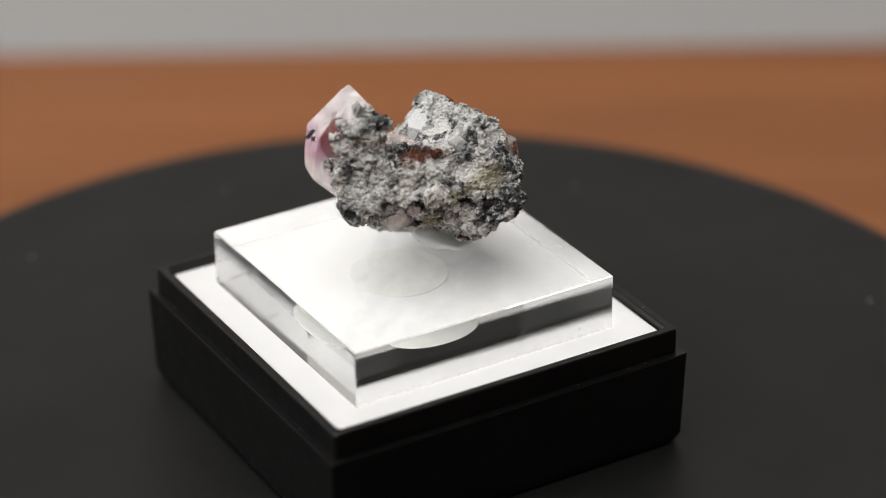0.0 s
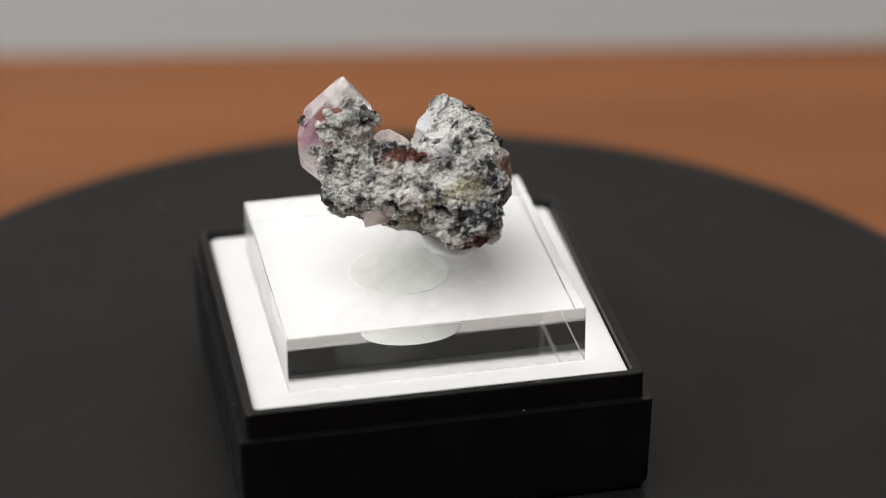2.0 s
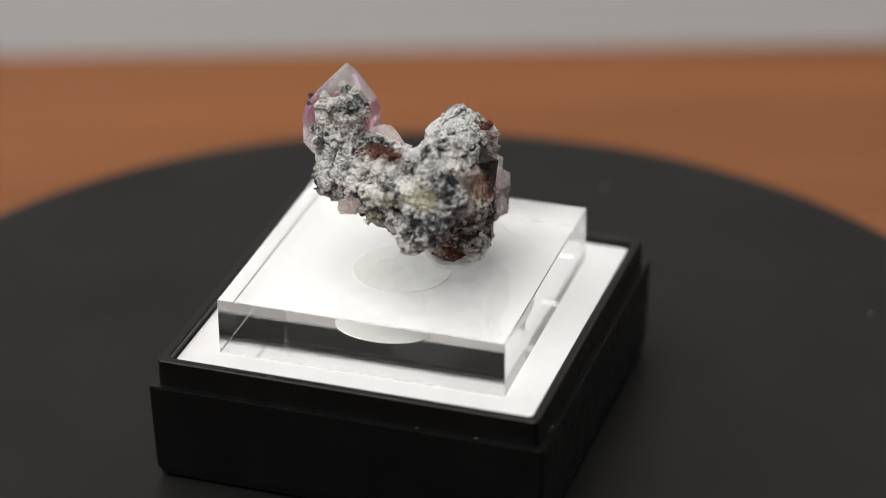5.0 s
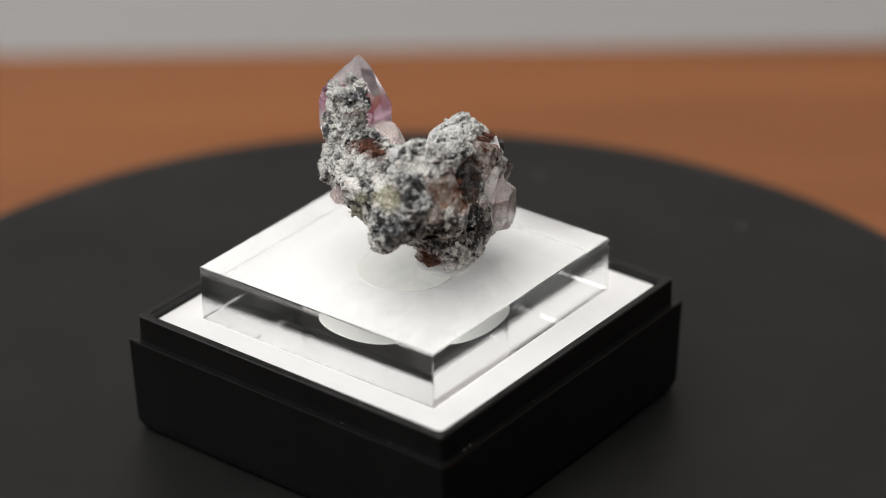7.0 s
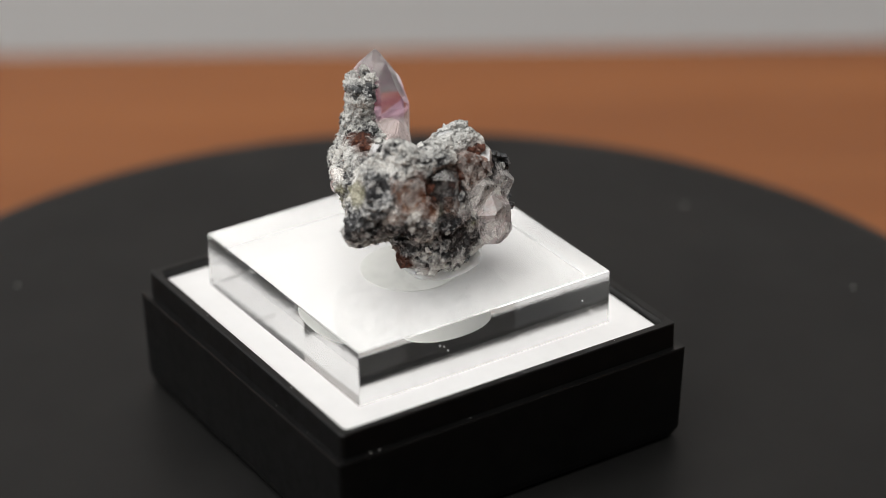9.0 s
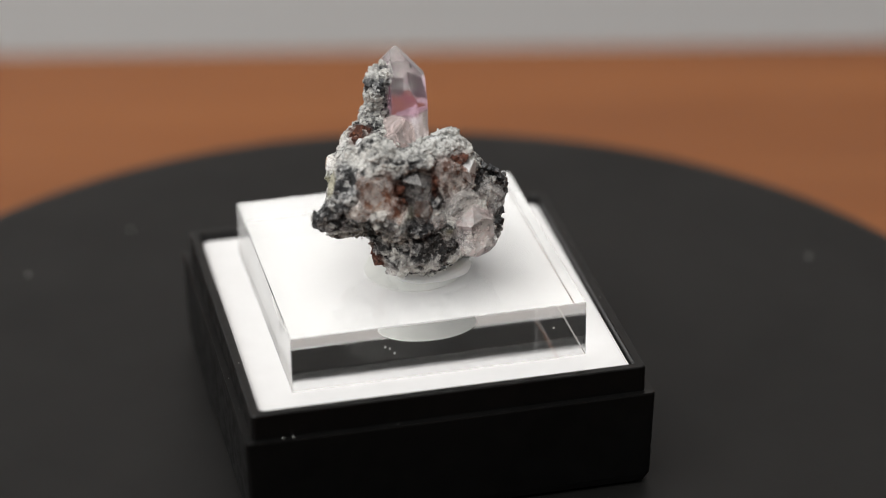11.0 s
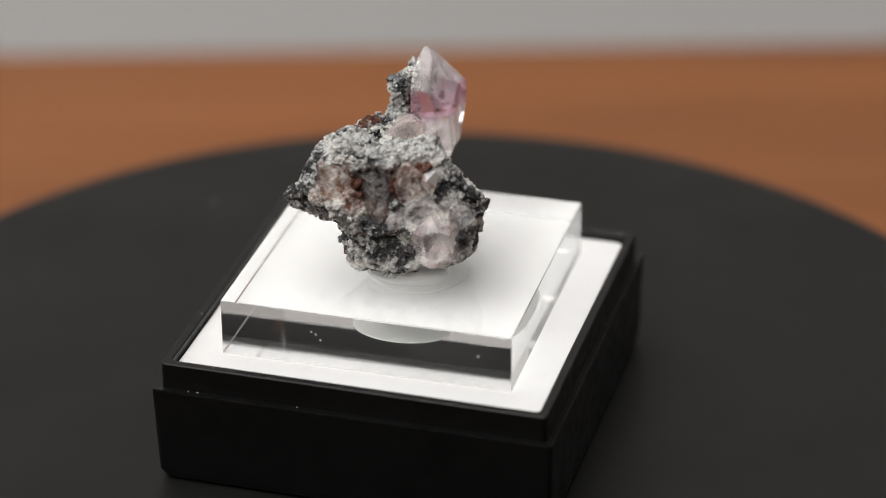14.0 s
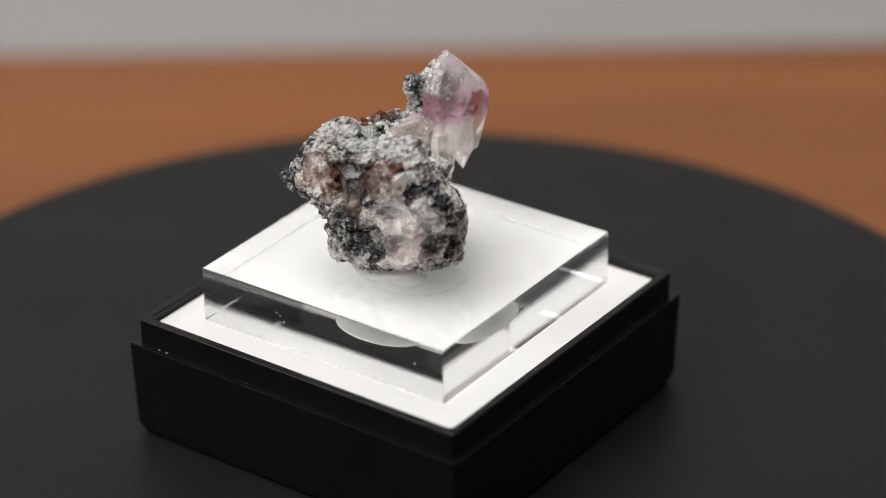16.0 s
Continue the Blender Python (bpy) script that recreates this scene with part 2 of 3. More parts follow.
def block(x0, y0, z0, x1, y1, z1, bevel=0.0):
    """A box in metres."""
    bm = bmesh.new()
    bmesh.ops.create_cube(bm, size=1.0)
    bm.transform(Matrix.Translation(((x0 + x1) / 2, (y0 + y1) / 2, (z0 + z1) / 2)) @ Matrix.Diagonal((x1 - x0, y1 - y0, z1 - z0, 1)))
    if bevel:
        bmesh.ops.bevel(bm, geom=list(bm.edges), offset=bevel, segments=3, affect="EDGES")
    return bm


def value_noise(p, seed):
    """Smooth value noise in -1..1 on a unit lattice."""
    i = np.floor(p).astype(np.int64)
    f = p - i
    f = f * f * (3 - 2 * f)
    out = np.zeros(len(p))
    for dx in (0, 1):
        for dy in (0, 1):
            for dz in (0, 1):
                h = (i[:, 0] + dx) * 374761393 + (i[:, 1] + dy) * 668265263 + (i[:, 2] + dz) * 1274126177 + seed * 974711
                h = (h ^ (h >> 13)) * 1103515245 & 0x7FFFFFFF
                h = ((h ^ (h >> 11)) * 12345701) & 0x7FFFFFFF
                w = (f[:, 0] if dx else 1 - f[:, 0]) * (f[:, 1] if dy else 1 - f[:, 1]) * (f[:, 2] if dz else 1 - f[:, 2])
                out += w * (h / 0x3FFFFFFF - 1.0)
    return out


def grains(p, size, seed):
    """Cells on a jittered lattice: the nearest cell's random number and the gap to the next cell, in cell sizes."""
    p = p / size
    i = np.floor(p).astype(np.int64)
    best, second, value = np.full(len(p), 9.0), np.full(len(p), 9.0), np.zeros(len(p))
    for dx in (-1, 0, 1):
        for dy in (-1, 0, 1):
            for dz in (-1, 0, 1):
                c = i + (dx, dy, dz)
                h = c[:, 0] * 374761393 + c[:, 1] * 668265263 + c[:, 2] * 1274126177 + seed * 974711
                h = (h ^ (h >> 13)) * 1103515245 & 0x7FFFFFFF
                r = []
                for k in range(4):
                    h = ((h ^ (h >> 11)) * 12345701 + 17) & 0x7FFFFFFF
                    r.append(((h >> 7) & 0xFFFF) / 65535.0)
                d = np.sqrt((c[:, 0] + r[0] - p[:, 0]) ** 2 + (c[:, 1] + r[1] - p[:, 1]) ** 2 + (c[:, 2] + r[2] - p[:, 2]) ** 2)
                closer = d < best
                second = np.where(closer, best, np.minimum(second, d))
                value = np.where(closer, r[3], value)
                best = np.where(closer, d, best)
    return value, second - best


def skin(field, low, step):
    """The zero surface of a field on a grid, as a mesh of quads (surface nets)."""
    nx, ny, nz = field.shape
    inside = field < 0
    total = np.zeros((nx - 1, ny - 1, nz - 1, 3))
    count = np.zeros((nx - 1, ny - 1, nz - 1))
    grid = np.stack(np.meshgrid(np.arange(nx), np.arange(ny), np.arange(nz), indexing="ij"), -1).astype(float)
    for ax in range(3):
        lo = [slice(None)] * 3
        hi = [slice(None)] * 3
        lo[ax], hi[ax] = slice(0, -1), slice(1, None)
        a, b = field[tuple(lo)], field[tuple(hi)]
        cut = (a < 0) != (b < 0)
        t = np.where(cut, a / np.where(cut, a - b, 1.0), 0.0)
        place = grid[tuple(lo)].copy()
        place[..., ax] += t
        u, v = [k for k in range(3) if k != ax]
        for du in (0, 1):
            for dv in (0, 1):
                s = [slice(None)] * 3
                s[u] = slice(du, field.shape[u] - 1 + du)
                s[v] = slice(dv, field.shape[v] - 1 + dv)
                c = cut[tuple(s)]
                total += np.where(c[..., None], place[tuple(s)], 0.0)
                count += c
    used = count > 0
    index = np.full(used.shape, -1)
    index[used] = np.arange(used.sum())
    verts = (total[used] / count[used][:, None]) * step + np.array(low)
    quads = []
    for ax in range(3):
        u, v = (ax + 1) % 3, (ax + 2) % 3
        lo = [slice(1, -1)] * 3
        hi = [slice(1, -1)] * 3
        lo[ax], hi[ax] = slice(0, -1), slice(1, None)
        a, b = inside[tuple(lo)], inside[tuple(hi)]
        for flip in (False, True):
            at = np.argwhere((a & ~b) if not flip else (~a & b))
            at = at + np.array([0 if k == ax else 1 for k in range(3)])
            e = np.eye(3, dtype=int)
            loop = [at - e[u] - e[v], at - e[v], at, at - e[u]]
            if flip:
                loop.reverse()
            quads.append(np.stack([index[q[:, 0], q[:, 1], q[:, 2]] for q in loop], 1))
    return verts, np.concatenate(quads)


def crystal(width, thick, length, tip, seed, tail=0.0, jitter=0.12):
    """A quartz prism along z from 0 to length, cut from a block by its faces; tail: length of a lower point."""
    rnd = random.Random(seed)
    bm = bmesh.new()
    bmesh.ops.create_cube(bm, size=1.0)
    bm.transform(Matrix.Translation((0, 0, length / 2)) @ Matrix.Diagonal((width * 2, thick * 2, length, 1)))

    def cut(co, no):
        r = bmesh.ops.bisect_plane(bm, geom=list(bm.verts) + list(bm.edges) + list(bm.faces), plane_co=co, plane_no=no, clear_outer=True)
        edges = [g for g in r["geom_cut"] if isinstance(g, bmesh.types.BMEdge)]
        if edges:
            bmesh.ops.contextual_create(bm, geom=edges)

    for k in range(6):
        a = radians(60 * k + rnd.uniform(-9, 9))
        d = 0.5 * (1 + rnd.uniform(-jitter, jitter))
        no = Vector((math.cos(a) / width, math.sin(a) / thick, 0)).normalized()
        co = Vector((math.cos(a) * width * d, math.sin(a) * thick * d, 0))
        cut(co, no)
        up = Vector((math.cos(a) / width, math.sin(a) / thick, 0.5 / tip)).normalized()
        cut(Vector((0, 0, length + rnd.uniform(-0.25, 0.05) * tip)), up)
        if tail:
            down = Vector((math.cos(a) / width, math.sin(a) / thick, -0.5 / tail)).normalized()
            cut(Vector((0, 0, rnd.uniform(0, 0.25) * tail)), down)
    bmesh.ops.remove_doubles(bm, verts=bm.verts, dist=0.02)
    bmesh.ops.recalc_face_normals(bm, faces=bm.faces)
    return bm


def faceted(centre, planes, round_off=0.05):
    """A convex crystal round a centre, from its faces: normal and distance, in millimetres."""
    bm = bmesh.new()
    bmesh.ops.create_cube(bm, size=30.0)
    for nx, ny, nz, d in planes:
        no = Vector((nx, ny, nz)).normalized()
        r = bmesh.ops.bisect_plane(bm, geom=list(bm.verts) + list(bm.edges) + list(bm.faces), plane_co=no * d, plane_no=no, clear_outer=True)
        edges = [g for g in r["geom_cut"] if isinstance(g, bmesh.types.BMEdge)]
        if edges:
            bmesh.ops.contextual_create(bm, geom=edges)
    bmesh.ops.remove_doubles(bm, verts=bm.verts, dist=0.004)
    bmesh.ops.recalc_face_normals(bm, faces=bm.faces)
    if round_off:
        bmesh.ops.bevel(bm, geom=list(bm.edges), offset=round_off, segments=2, affect="EDGES")
    bm.transform(Matrix.Scale(MM, 4) @ Matrix.Translation(centre))
    return bm


def shard(centre, radii, seed, cuts=13, round_off=0.05):
    """A broken crystal: a convex piece with irregular facets."""
    rnd = random.Random(seed)
    planes = []
    for k in range(cuts):
        z = 1 - 2 * (k + 0.5) / cuts
        a = 2.4 * k + rnd.uniform(-0.5, 0.5)
        n = Vector((math.cos(a) * math.sqrt(1 - z * z), math.sin(a) * math.sqrt(1 - z * z), z))
        n = (n + Vector((rnd.uniform(-0.3, 0.3), rnd.uniform(-0.3, 0.3), rnd.uniform(-0.3, 0.3)))).normalized()
        reach = math.sqrt(sum((n[i] * radii[i]) ** 2 for i in range(3)))
        planes.append((*n, reach * rnd.uniform(0.74, 1.0)))
    return faceted(centre, planes, round_off)


def set_crystal(name, bm, material, parent, base, way, spin=0.0, label=""):
    """Places a crystal in millimetres: its base and the way in which it grows."""
    turn = Vector(way).to_track_quat("Z", "X").to_matrix().to_4x4()
    bm.transform(Matrix.Scale(MM, 4) @ Matrix.Translation(base) @ turn @ pose(0, 0, 0, 0, 0, spin))
    ob = part(name, bm, material, parent, label)
    ob.visible_shadow = material is MILKY_QUARTZ
    return ob


# ---- the room ----
def room():
    x0, x1, y0, y1, z0, z1 = -1.6, 1.6, -1.8, 0.42, -0.775, 1.62
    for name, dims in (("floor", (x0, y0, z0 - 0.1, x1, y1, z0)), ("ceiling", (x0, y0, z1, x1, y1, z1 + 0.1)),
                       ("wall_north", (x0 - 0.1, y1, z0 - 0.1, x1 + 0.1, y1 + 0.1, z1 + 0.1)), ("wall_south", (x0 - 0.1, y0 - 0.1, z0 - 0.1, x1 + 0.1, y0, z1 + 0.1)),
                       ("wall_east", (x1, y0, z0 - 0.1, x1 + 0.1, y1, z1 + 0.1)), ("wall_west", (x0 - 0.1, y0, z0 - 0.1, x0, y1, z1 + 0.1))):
        # Side walls, ceiling and wall behind the camera are unseen; darkened to cut bounce.
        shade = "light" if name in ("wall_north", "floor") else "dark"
        ob = part(name, block(*dims), WALL if shade == "light" else UNSEEN_DIM)
        tagged(ob, "plain " + shade + " grey painted " + name.split("_")[0] + " of the assumed room", name.split("_")[0], kind="structure")


def table():
    t = tagged(new("table"), "orange-brown varnished wooden table with a straight back edge", "table")
    part("tabletop", block(-0.7, -0.6, -0.053, 0.7, 0.136, -0.025, 0.0015), WOOD, t)
    for x in (-0.66, 0.60):
        for y in (-0.56, 0.07):
            part("leg", block(x, y, -0.775, x + 0.06, y + 0.06, -0.053), WOOD, t)


def turntable():
    t = tagged(new("turntable"), "round black matt turntable standing on the wooden table", "turntable")
    rings = [circle(49, -25), circle(52, -24.5), circle(52, -6.2), circle(51, -5.4)]
    part("base", loft(rings), RUBBER, t, smooth=False)
    rings = [circle(54.6, -5), circle(56.8, -4.7), circle(57.6, -4), circle(57.8, -1.2), circle(57.5, -0.5), circle(56.8, -0.1), circle(56.1, 0), circle(30, 0), circle(4, 0)]
    platter = part("platter", loft(rings), RUBBER, t, smooth=False)
    for x, y in ((-40, -20), (22, -38), (-18, 44), (47, -6), (-33, -31), (5, 47), (36, 29)):
        bm = bmesh.new()
        bmesh.ops.create_icosphere(bm, subdivisions=1, radius=0.0001)
        bm.transform(Matrix.Translation((x * MM, y * MM, 0.00004)) @ pose(0, 0, 0, 0, 0, x * 7) @ Matrix.Diagonal((2.5, 0.7, 0.6, 1)))
        part("dust_speck", bm, DUST, platter, "tiny grey speck of dust")
    return platter


BX, BY = -0.04, -0.24
AX, AY, AT = -0.09, -0.08, 0.47


def display_box():
    b = tagged(new("display_box"), "square black plastic display box base with a stepped rim", "display box")
    rings = [ring(15.7, 1.0, 0.6), ring(16.65, 1.0, 0.0), ring(17.1, 1.0, 0.35), ring(17.25, 0.5, 1.0), ring(17.42, 0.35, 8.9), ring(17.36, 0.32, 9.05),
             ring(16.7, 0.3, 9.0), ring(15.97, 0.3, 9.0)]
    part("body", loft(rings, BX, BY), PLASTIC, b)
    rings = [ring(16.74, 0.4, 8.99), ring(16.74, 0.4, 11.2), ring(16.66, 0.4, 11.29), ring(16.05, 0.5, 11.29), ring(15.97, 0.5, 11.2), ring(15.97, 0.5, 8.99)]
    part("rim", loft(rings, BX, BY, 0, True), PLASTIC, b)
    rnd = random.Random(4)
    for i in range(26):
        side, along, up = rnd.randrange(4), rnd.uniform(-16, 16), rnd.choice((9.05, 9.06, 11.29, 9.05))
        out = 17.0 if up in (9.05, 9.06) else 16.3 if up == 11.29 else 17.2 + 0.02 * up
        bm = bmesh.new()
        bmesh.ops.create_icosphere(bm, subdivisions=1, radius=rnd.choice((0.00003, 0.00004, 0.00006)))
        bm.transform(pose(BX * MM, BY * MM, 0, 0, 0, 90 * side) @ Matrix.Translation((out * MM, along * MM, up * MM)) @ Matrix.Diagonal((0.8, rnd.uniform(0.6, 2.0), 0.7, 1)))
        part("dust_speck", bm, DUST, b, "tiny white speck of dust")
    return b


def foam_card():
    rings = [ring(15.7, 0.9, 9.0), ring(15.87, 0.8, 9.2), ring(15.89, 0.8, 10.3), ring(15.81, 0.8, 10.51), ring(15.62, 0.8, 10.55)]
    ob = part("foam_insert", loft(rings, BX, BY), FOAM)
    return tagged(ob, "flat white foam insert filling the black display box", "foam insert")


def acrylic_block():
    h, lo, hi = 12.66, 10.58, 15.70
    rings = [ring(h - 0.06, 0.06, lo, 3), ring(h, 0.06, lo + 0.06, 3), ring(h, 0.06, hi - 0.06, 3), ring(h - 0.06, 0.06, hi, 3)]
    rnd = random.Random(12)
    ob = part("acrylic_block", loft(rings, BX + AX, BY + AY, AT), ACRYLIC)
    ob.data.materials.append(SAWN)
    for p in ob.data.polygons:
        p.material_index = int(abs(p.normal.z) < 0.2)
    ob.visible_shadow = False
    for y, z in ((-4.9, 13.8), (-4.5, 13.6), (-4.1, 13.1), (9.6, 13.6)):
        bm = shard((12.46, y, z), (0.03, rnd.uniform(0.03, 0.07), rnd.uniform(0.05, 0.12)), rnd.randrange(99), 9, 0.0)
        part("chip", bm, GLUE, ob, "tiny white chip in the acrylic edge")
    return tagged(ob, "clear square acrylic block on the white foam insert", "display base")


def glue_pad():
    rings = [circle(4.2, 10.55, 64), circle(4.35, 10.57, 64), circle(4.35, 10.61, 64), circle(4.3, 10.63, 64)]
    ob = part("glue_pad", loft(rings, -0.85, 0.5), GLUE)
    return tagged(ob, "round milky glue pad under the acrylic block", "glue pad")


def wax_dab():
    bm = bmesh.new()
    bmesh.ops.create_icosphere(bm, subdivisions=4, radius=1.0)
    for v in bm.verts:
        n = noise.noise(v.co * 1.7) * 0.18
        v.co *= 1 + n
        v.co.z = max(v.co.z, -0.45)
    bm.transform(Matrix.Scale(MM, 4) @ Matrix.Translation((4.0, 0.9, 16.25)) @ Matrix.Diagonal((2.6, 3.3, 1.22, 1)))
    ob = part("wax_dab", bm, WAX, smooth=True)
    return tagged(ob, "translucent white wax holding the mineral to the acrylic", "wax")


# lumps of rock: x, y, z, radius in millimetres
COLUMN = [(-8.2, -1.0, 26.7, 0.5), (-7.6, -1.3, 25.7, 0.5), (-7.6, -1.2, 24.6, 0.5), (-7.5, -1.1, 28.8, 0.5), (-7.2, -1.2, 27.7, 0.5), (-6.9, -1.0, 30.1, 0.5),
        (-6.8, -1.5, 26.4, 0.7), (-6.8, -1.3, 22.2, 0.6), (-6.5, -1.7, 24.6, 1.0), (-6.5, -2.1, 23.1, 1.4), (-6.3, -1.5, 27.7, 0.7), (-6.2, -0.5, 21.3, 0.5),
        (-6.1, -1.7, 25.5, 0.6), (-6.0, -1.7, 26.6, 0.9), (-5.9, -1.5, 29.3, 0.9), (-5.9, -1.9, 24.8, 0.7), (-5.6, -2.6, 23.5, 1.8), (-5.5, -1.6, 28.3, 0.8),
        (-5.4, -1.0, 31.0, 0.5), (-5.1, -1.9, 25.7, 1.1), (-5.0, -2.2, 24.8, 1.3)]
FLANK = [(-4.9, -0.6, 20.9, 0.5), (-4.8, 0.2, 21.0, 0.5), (-4.8, -2.1, 22.3, 1.3), (-4.7, -1.6, 27.9, 0.9), (-4.6, -1.7, 29.3, 1.1), (-4.4, -1.1, 30.5, 0.5),
        (-4.4, -1.9, 26.6, 1.2), (-4.1, -2.5, 25.4, 1.0), (-4.1, -2.9, 23.8, 2.1), (-4.0, -1.7, 28.1, 0.6), (-3.9, 1.7, 19.8, 0.7), (-3.7, -1.6, 21.2, 1.1),
        (-3.5, -2.0, 29.6, 0.6), (-3.4, -0.2, 20.5, 1.0), (-3.3, -2.5, 22.1, 1.7), (-3.2, -2.7, 25.4, 0.9), (-3.1, 2.9, 19.2, 0.7), (-2.6, -3.7, 24.2, 2.1),
        (-2.6, -2.8, 25.4, 1.0), (-2.5, 0.5, 20.2, 1.3), (-2.3, -2.1, 26.7, 0.6), (-2.2, 1.7, 19.8, 1.3)]
SADDLE = [(-2.2, -0.8, 20.4, 1.1), (-1.8, -2.1, 21.1, 1.7), (-1.7, -2.8, 25.7, 1.3), (-1.6, -3.2, 22.7, 2.7), (-1.5, 1.9, 23.7, 0.9), (-1.4, 2.7, 23.9, 0.7),
        (-1.4, -0.1, 23.6, 1.0), (-1.3, 2.5, 19.7, 1.9), (-0.9, -5.1, 23.4, 1.7), (-0.7, 3.7, 17.9, 1.1), (-0.6, -1.2, 20.9, 2.0), (-0.5, 0.9, 22.9, 1.8),
        (-0.5, -3.7, 24.8, 2.3), (-0.4, -1.1, 22.7, 1.9), (-0.3, 0.5, 20.5, 2.5), (1.2, 3.9, 17.9, 1.9), (1.2, 2.4, 20.2, 3.4)]
MASS = [(1.8, -3.1, 22.6, 3.6), (1.9, -4.0, 24.1, 3.2), (2.3, -5.8, 21.3, 1.6), (2.4, -6.8, 20.6, 0.9), (3.0, 5.6, 18.9, 1.5), (3.1, 2.6, 18.0, 1.8),
        (3.2, 0.1, 22.0, 4.4), (3.4, -7.2, 21.4, 1.3), (3.4, 3.3, 20.9, 4.0), (3.5, -5.6, 22.6, 2.2), (3.8, 5.6, 22.9, 2.2), (3.9, -1.2, 24.4, 3.7),
        (4.0, 2.8, 27.2, 1.5), (4.1, 2.0, 25.7, 2.6), (4.2, -0.9, 16.6, 0.6), (4.2, 3.7, 24.5, 2.3), (4.3, -3.5, 25.0, 3.7)]
FACE = [(4.4, -1.8, 18.5, 2.0), (4.4, 0.5, 27.3, 1.3), (4.5, -7.8, 22.1, 1.3), (4.7, 0.9, 16.4, 0.5), (4.9, -5.1, 24.2, 2.8), (4.9, 0.7, 18.6, 2.6),
        (5.0, -3.3, 28.2, 0.9), (5.1, -6.7, 22.7, 1.6), (5.1, -1.9, 22.2, 2.9), (5.2, -8.4, 22.8, 1.0), (5.6, -2.0, 19.1, 2.1), (6.1, -3.3, 23.0, 2.2),
        (6.1, 1.8, 23.6, 1.2), (6.3, -1.5, 27.4, 0.6), (6.4, 1.7, 20.7, 1.3), (6.5, 3.5, 19.7, 1.1), (6.6, -0.2, 26.9, 0.6), (7.2, 0.0, 21.6, 0.9)]

# pockets in the rock in which crystals have grown
HOLLOWS = [(9.0, 4.4, 20.6, 2.9), (8.6, 3.4, 23.2, 2.7), (7.4, 7.8, 23.0, 2.8), (8.6, 2.4, 25.8, 2.7), (9.3, -0.9, 25.2, 3.0), (9.6, -4.3, 25.6, 2.9), (9.6, -2.5, 23.8, 2.3),
           (9.4, -0.4, 23.2, 2.3), (10.4, 1.2, 19.8, 3.4), (1.4, -1.2, 28.9, 2.6), (4.2, -10.4, 25.8, 3.2), (-4.4, -7.6, 20.4, 3.0), (1.2, -7.8, 26.6, 2.2), (5.6, -6.8, 28.6, 2.0), (6.9, -7.0, 26.8, 1.5)]
# red-brown iron lumps: x, y, z, radius
IRON_LUMPS = [(-2.2, -4.0, 26.4, 0.5), (-1.4, -3.7, 26.8, 0.6), (-0.4, -4.0, 26.8, 0.5), (0.5, -4.3, 26.9, 0.4), (-0.8, -2.8, 26.7, 0.5), (4.6, -3.6, 18.5, 0.6), (5.6, -3.5, 18.2, 0.6),
              (4.2, -3.0, 17.6, 0.5), (6.1, 2.3, 26.9, 0.4), (5.7, 3.2, 27.0, 0.4), (7.3, -2.4, 24.4, 0.4), (6.7, -2.4, 25.4, 0.4), (6.3, 0.6, 25.2, 0.5), (6.8, -3.6, 26.9, 0.3)]
# dark ore grains: x, y, z, radius
ORE = [(-8.75, 0.5, 29.0, 0.22), (4.5, -4.2, 28.2, 0.3), (4.6, 6.5, 25.0, 0.35), (3.4, 7.2, 23.0, 0.4), (5.2, 6.5, 21.0, 0.4), (5.9, 6.1, 20.6, 0.35),
       (4.3, 6.9, 24.1, 0.35), (4.9, -8.8, 22.6, 0.35), (-7.6, -2.3, 22.8, 0.35), (-3.4, -1.8, 29.9, 0.3), (-3.9, -2.2, 29.8, 0.3), (6.4, 0.6, 17.3, 0.3), (6.3, 1.9, 17.2, 0.3),
       (7.0, 0.0, 20.3, 0.35), (6.9, 1.2, 19.6, 0.35), (5.6, -7.8, 22.3, 0.35), (4.0, 6.8, 20.0, 0.35), (5.0, 5.6, 18.6, 0.3), (4.8, 5.4, 25.6, 0.3)]


def finer(verts, quads):
    """Cuts each quad into four."""
    sides = np.sort(np.stack([quads, np.roll(quads, -1, 1)], 2).reshape(-1, 2), 1)
    key, back = np.unique(sides[:, 0].astype(np.int64) * len(verts) + sides[:, 1], return_inverse=True)
    a, b = key // len(verts), key % len(verts)
    mids = (back.reshape(-1, 4) + len(verts)).astype(np.int64)
    hubs = np.arange(len(quads)) + len(verts) + len(key)
    out = np.concatenate([verts, (verts[a] + verts[b]) / 2, verts[quads].mean(1)])
    made = [np.stack([quads[:, k], mids[:, k], hubs, mids[:, k - 1]], 1) for k in range(4)]
    return out, np.concatenate(made)


def normals(verts, quads):
    n = np.cross(verts[quads[:, 2]] - verts[quads[:, 0]], verts[quads[:, 3]] - verts[quads[:, 1]])
    total = np.zeros_like(verts)
    for k in range(4):
        for c in range(3):
            total[:, c] += np.bincount(quads[:, k], n[:, c], len(verts))
    return total / (np.linalg.norm(total, axis=1)[:, None] + 1e-12)


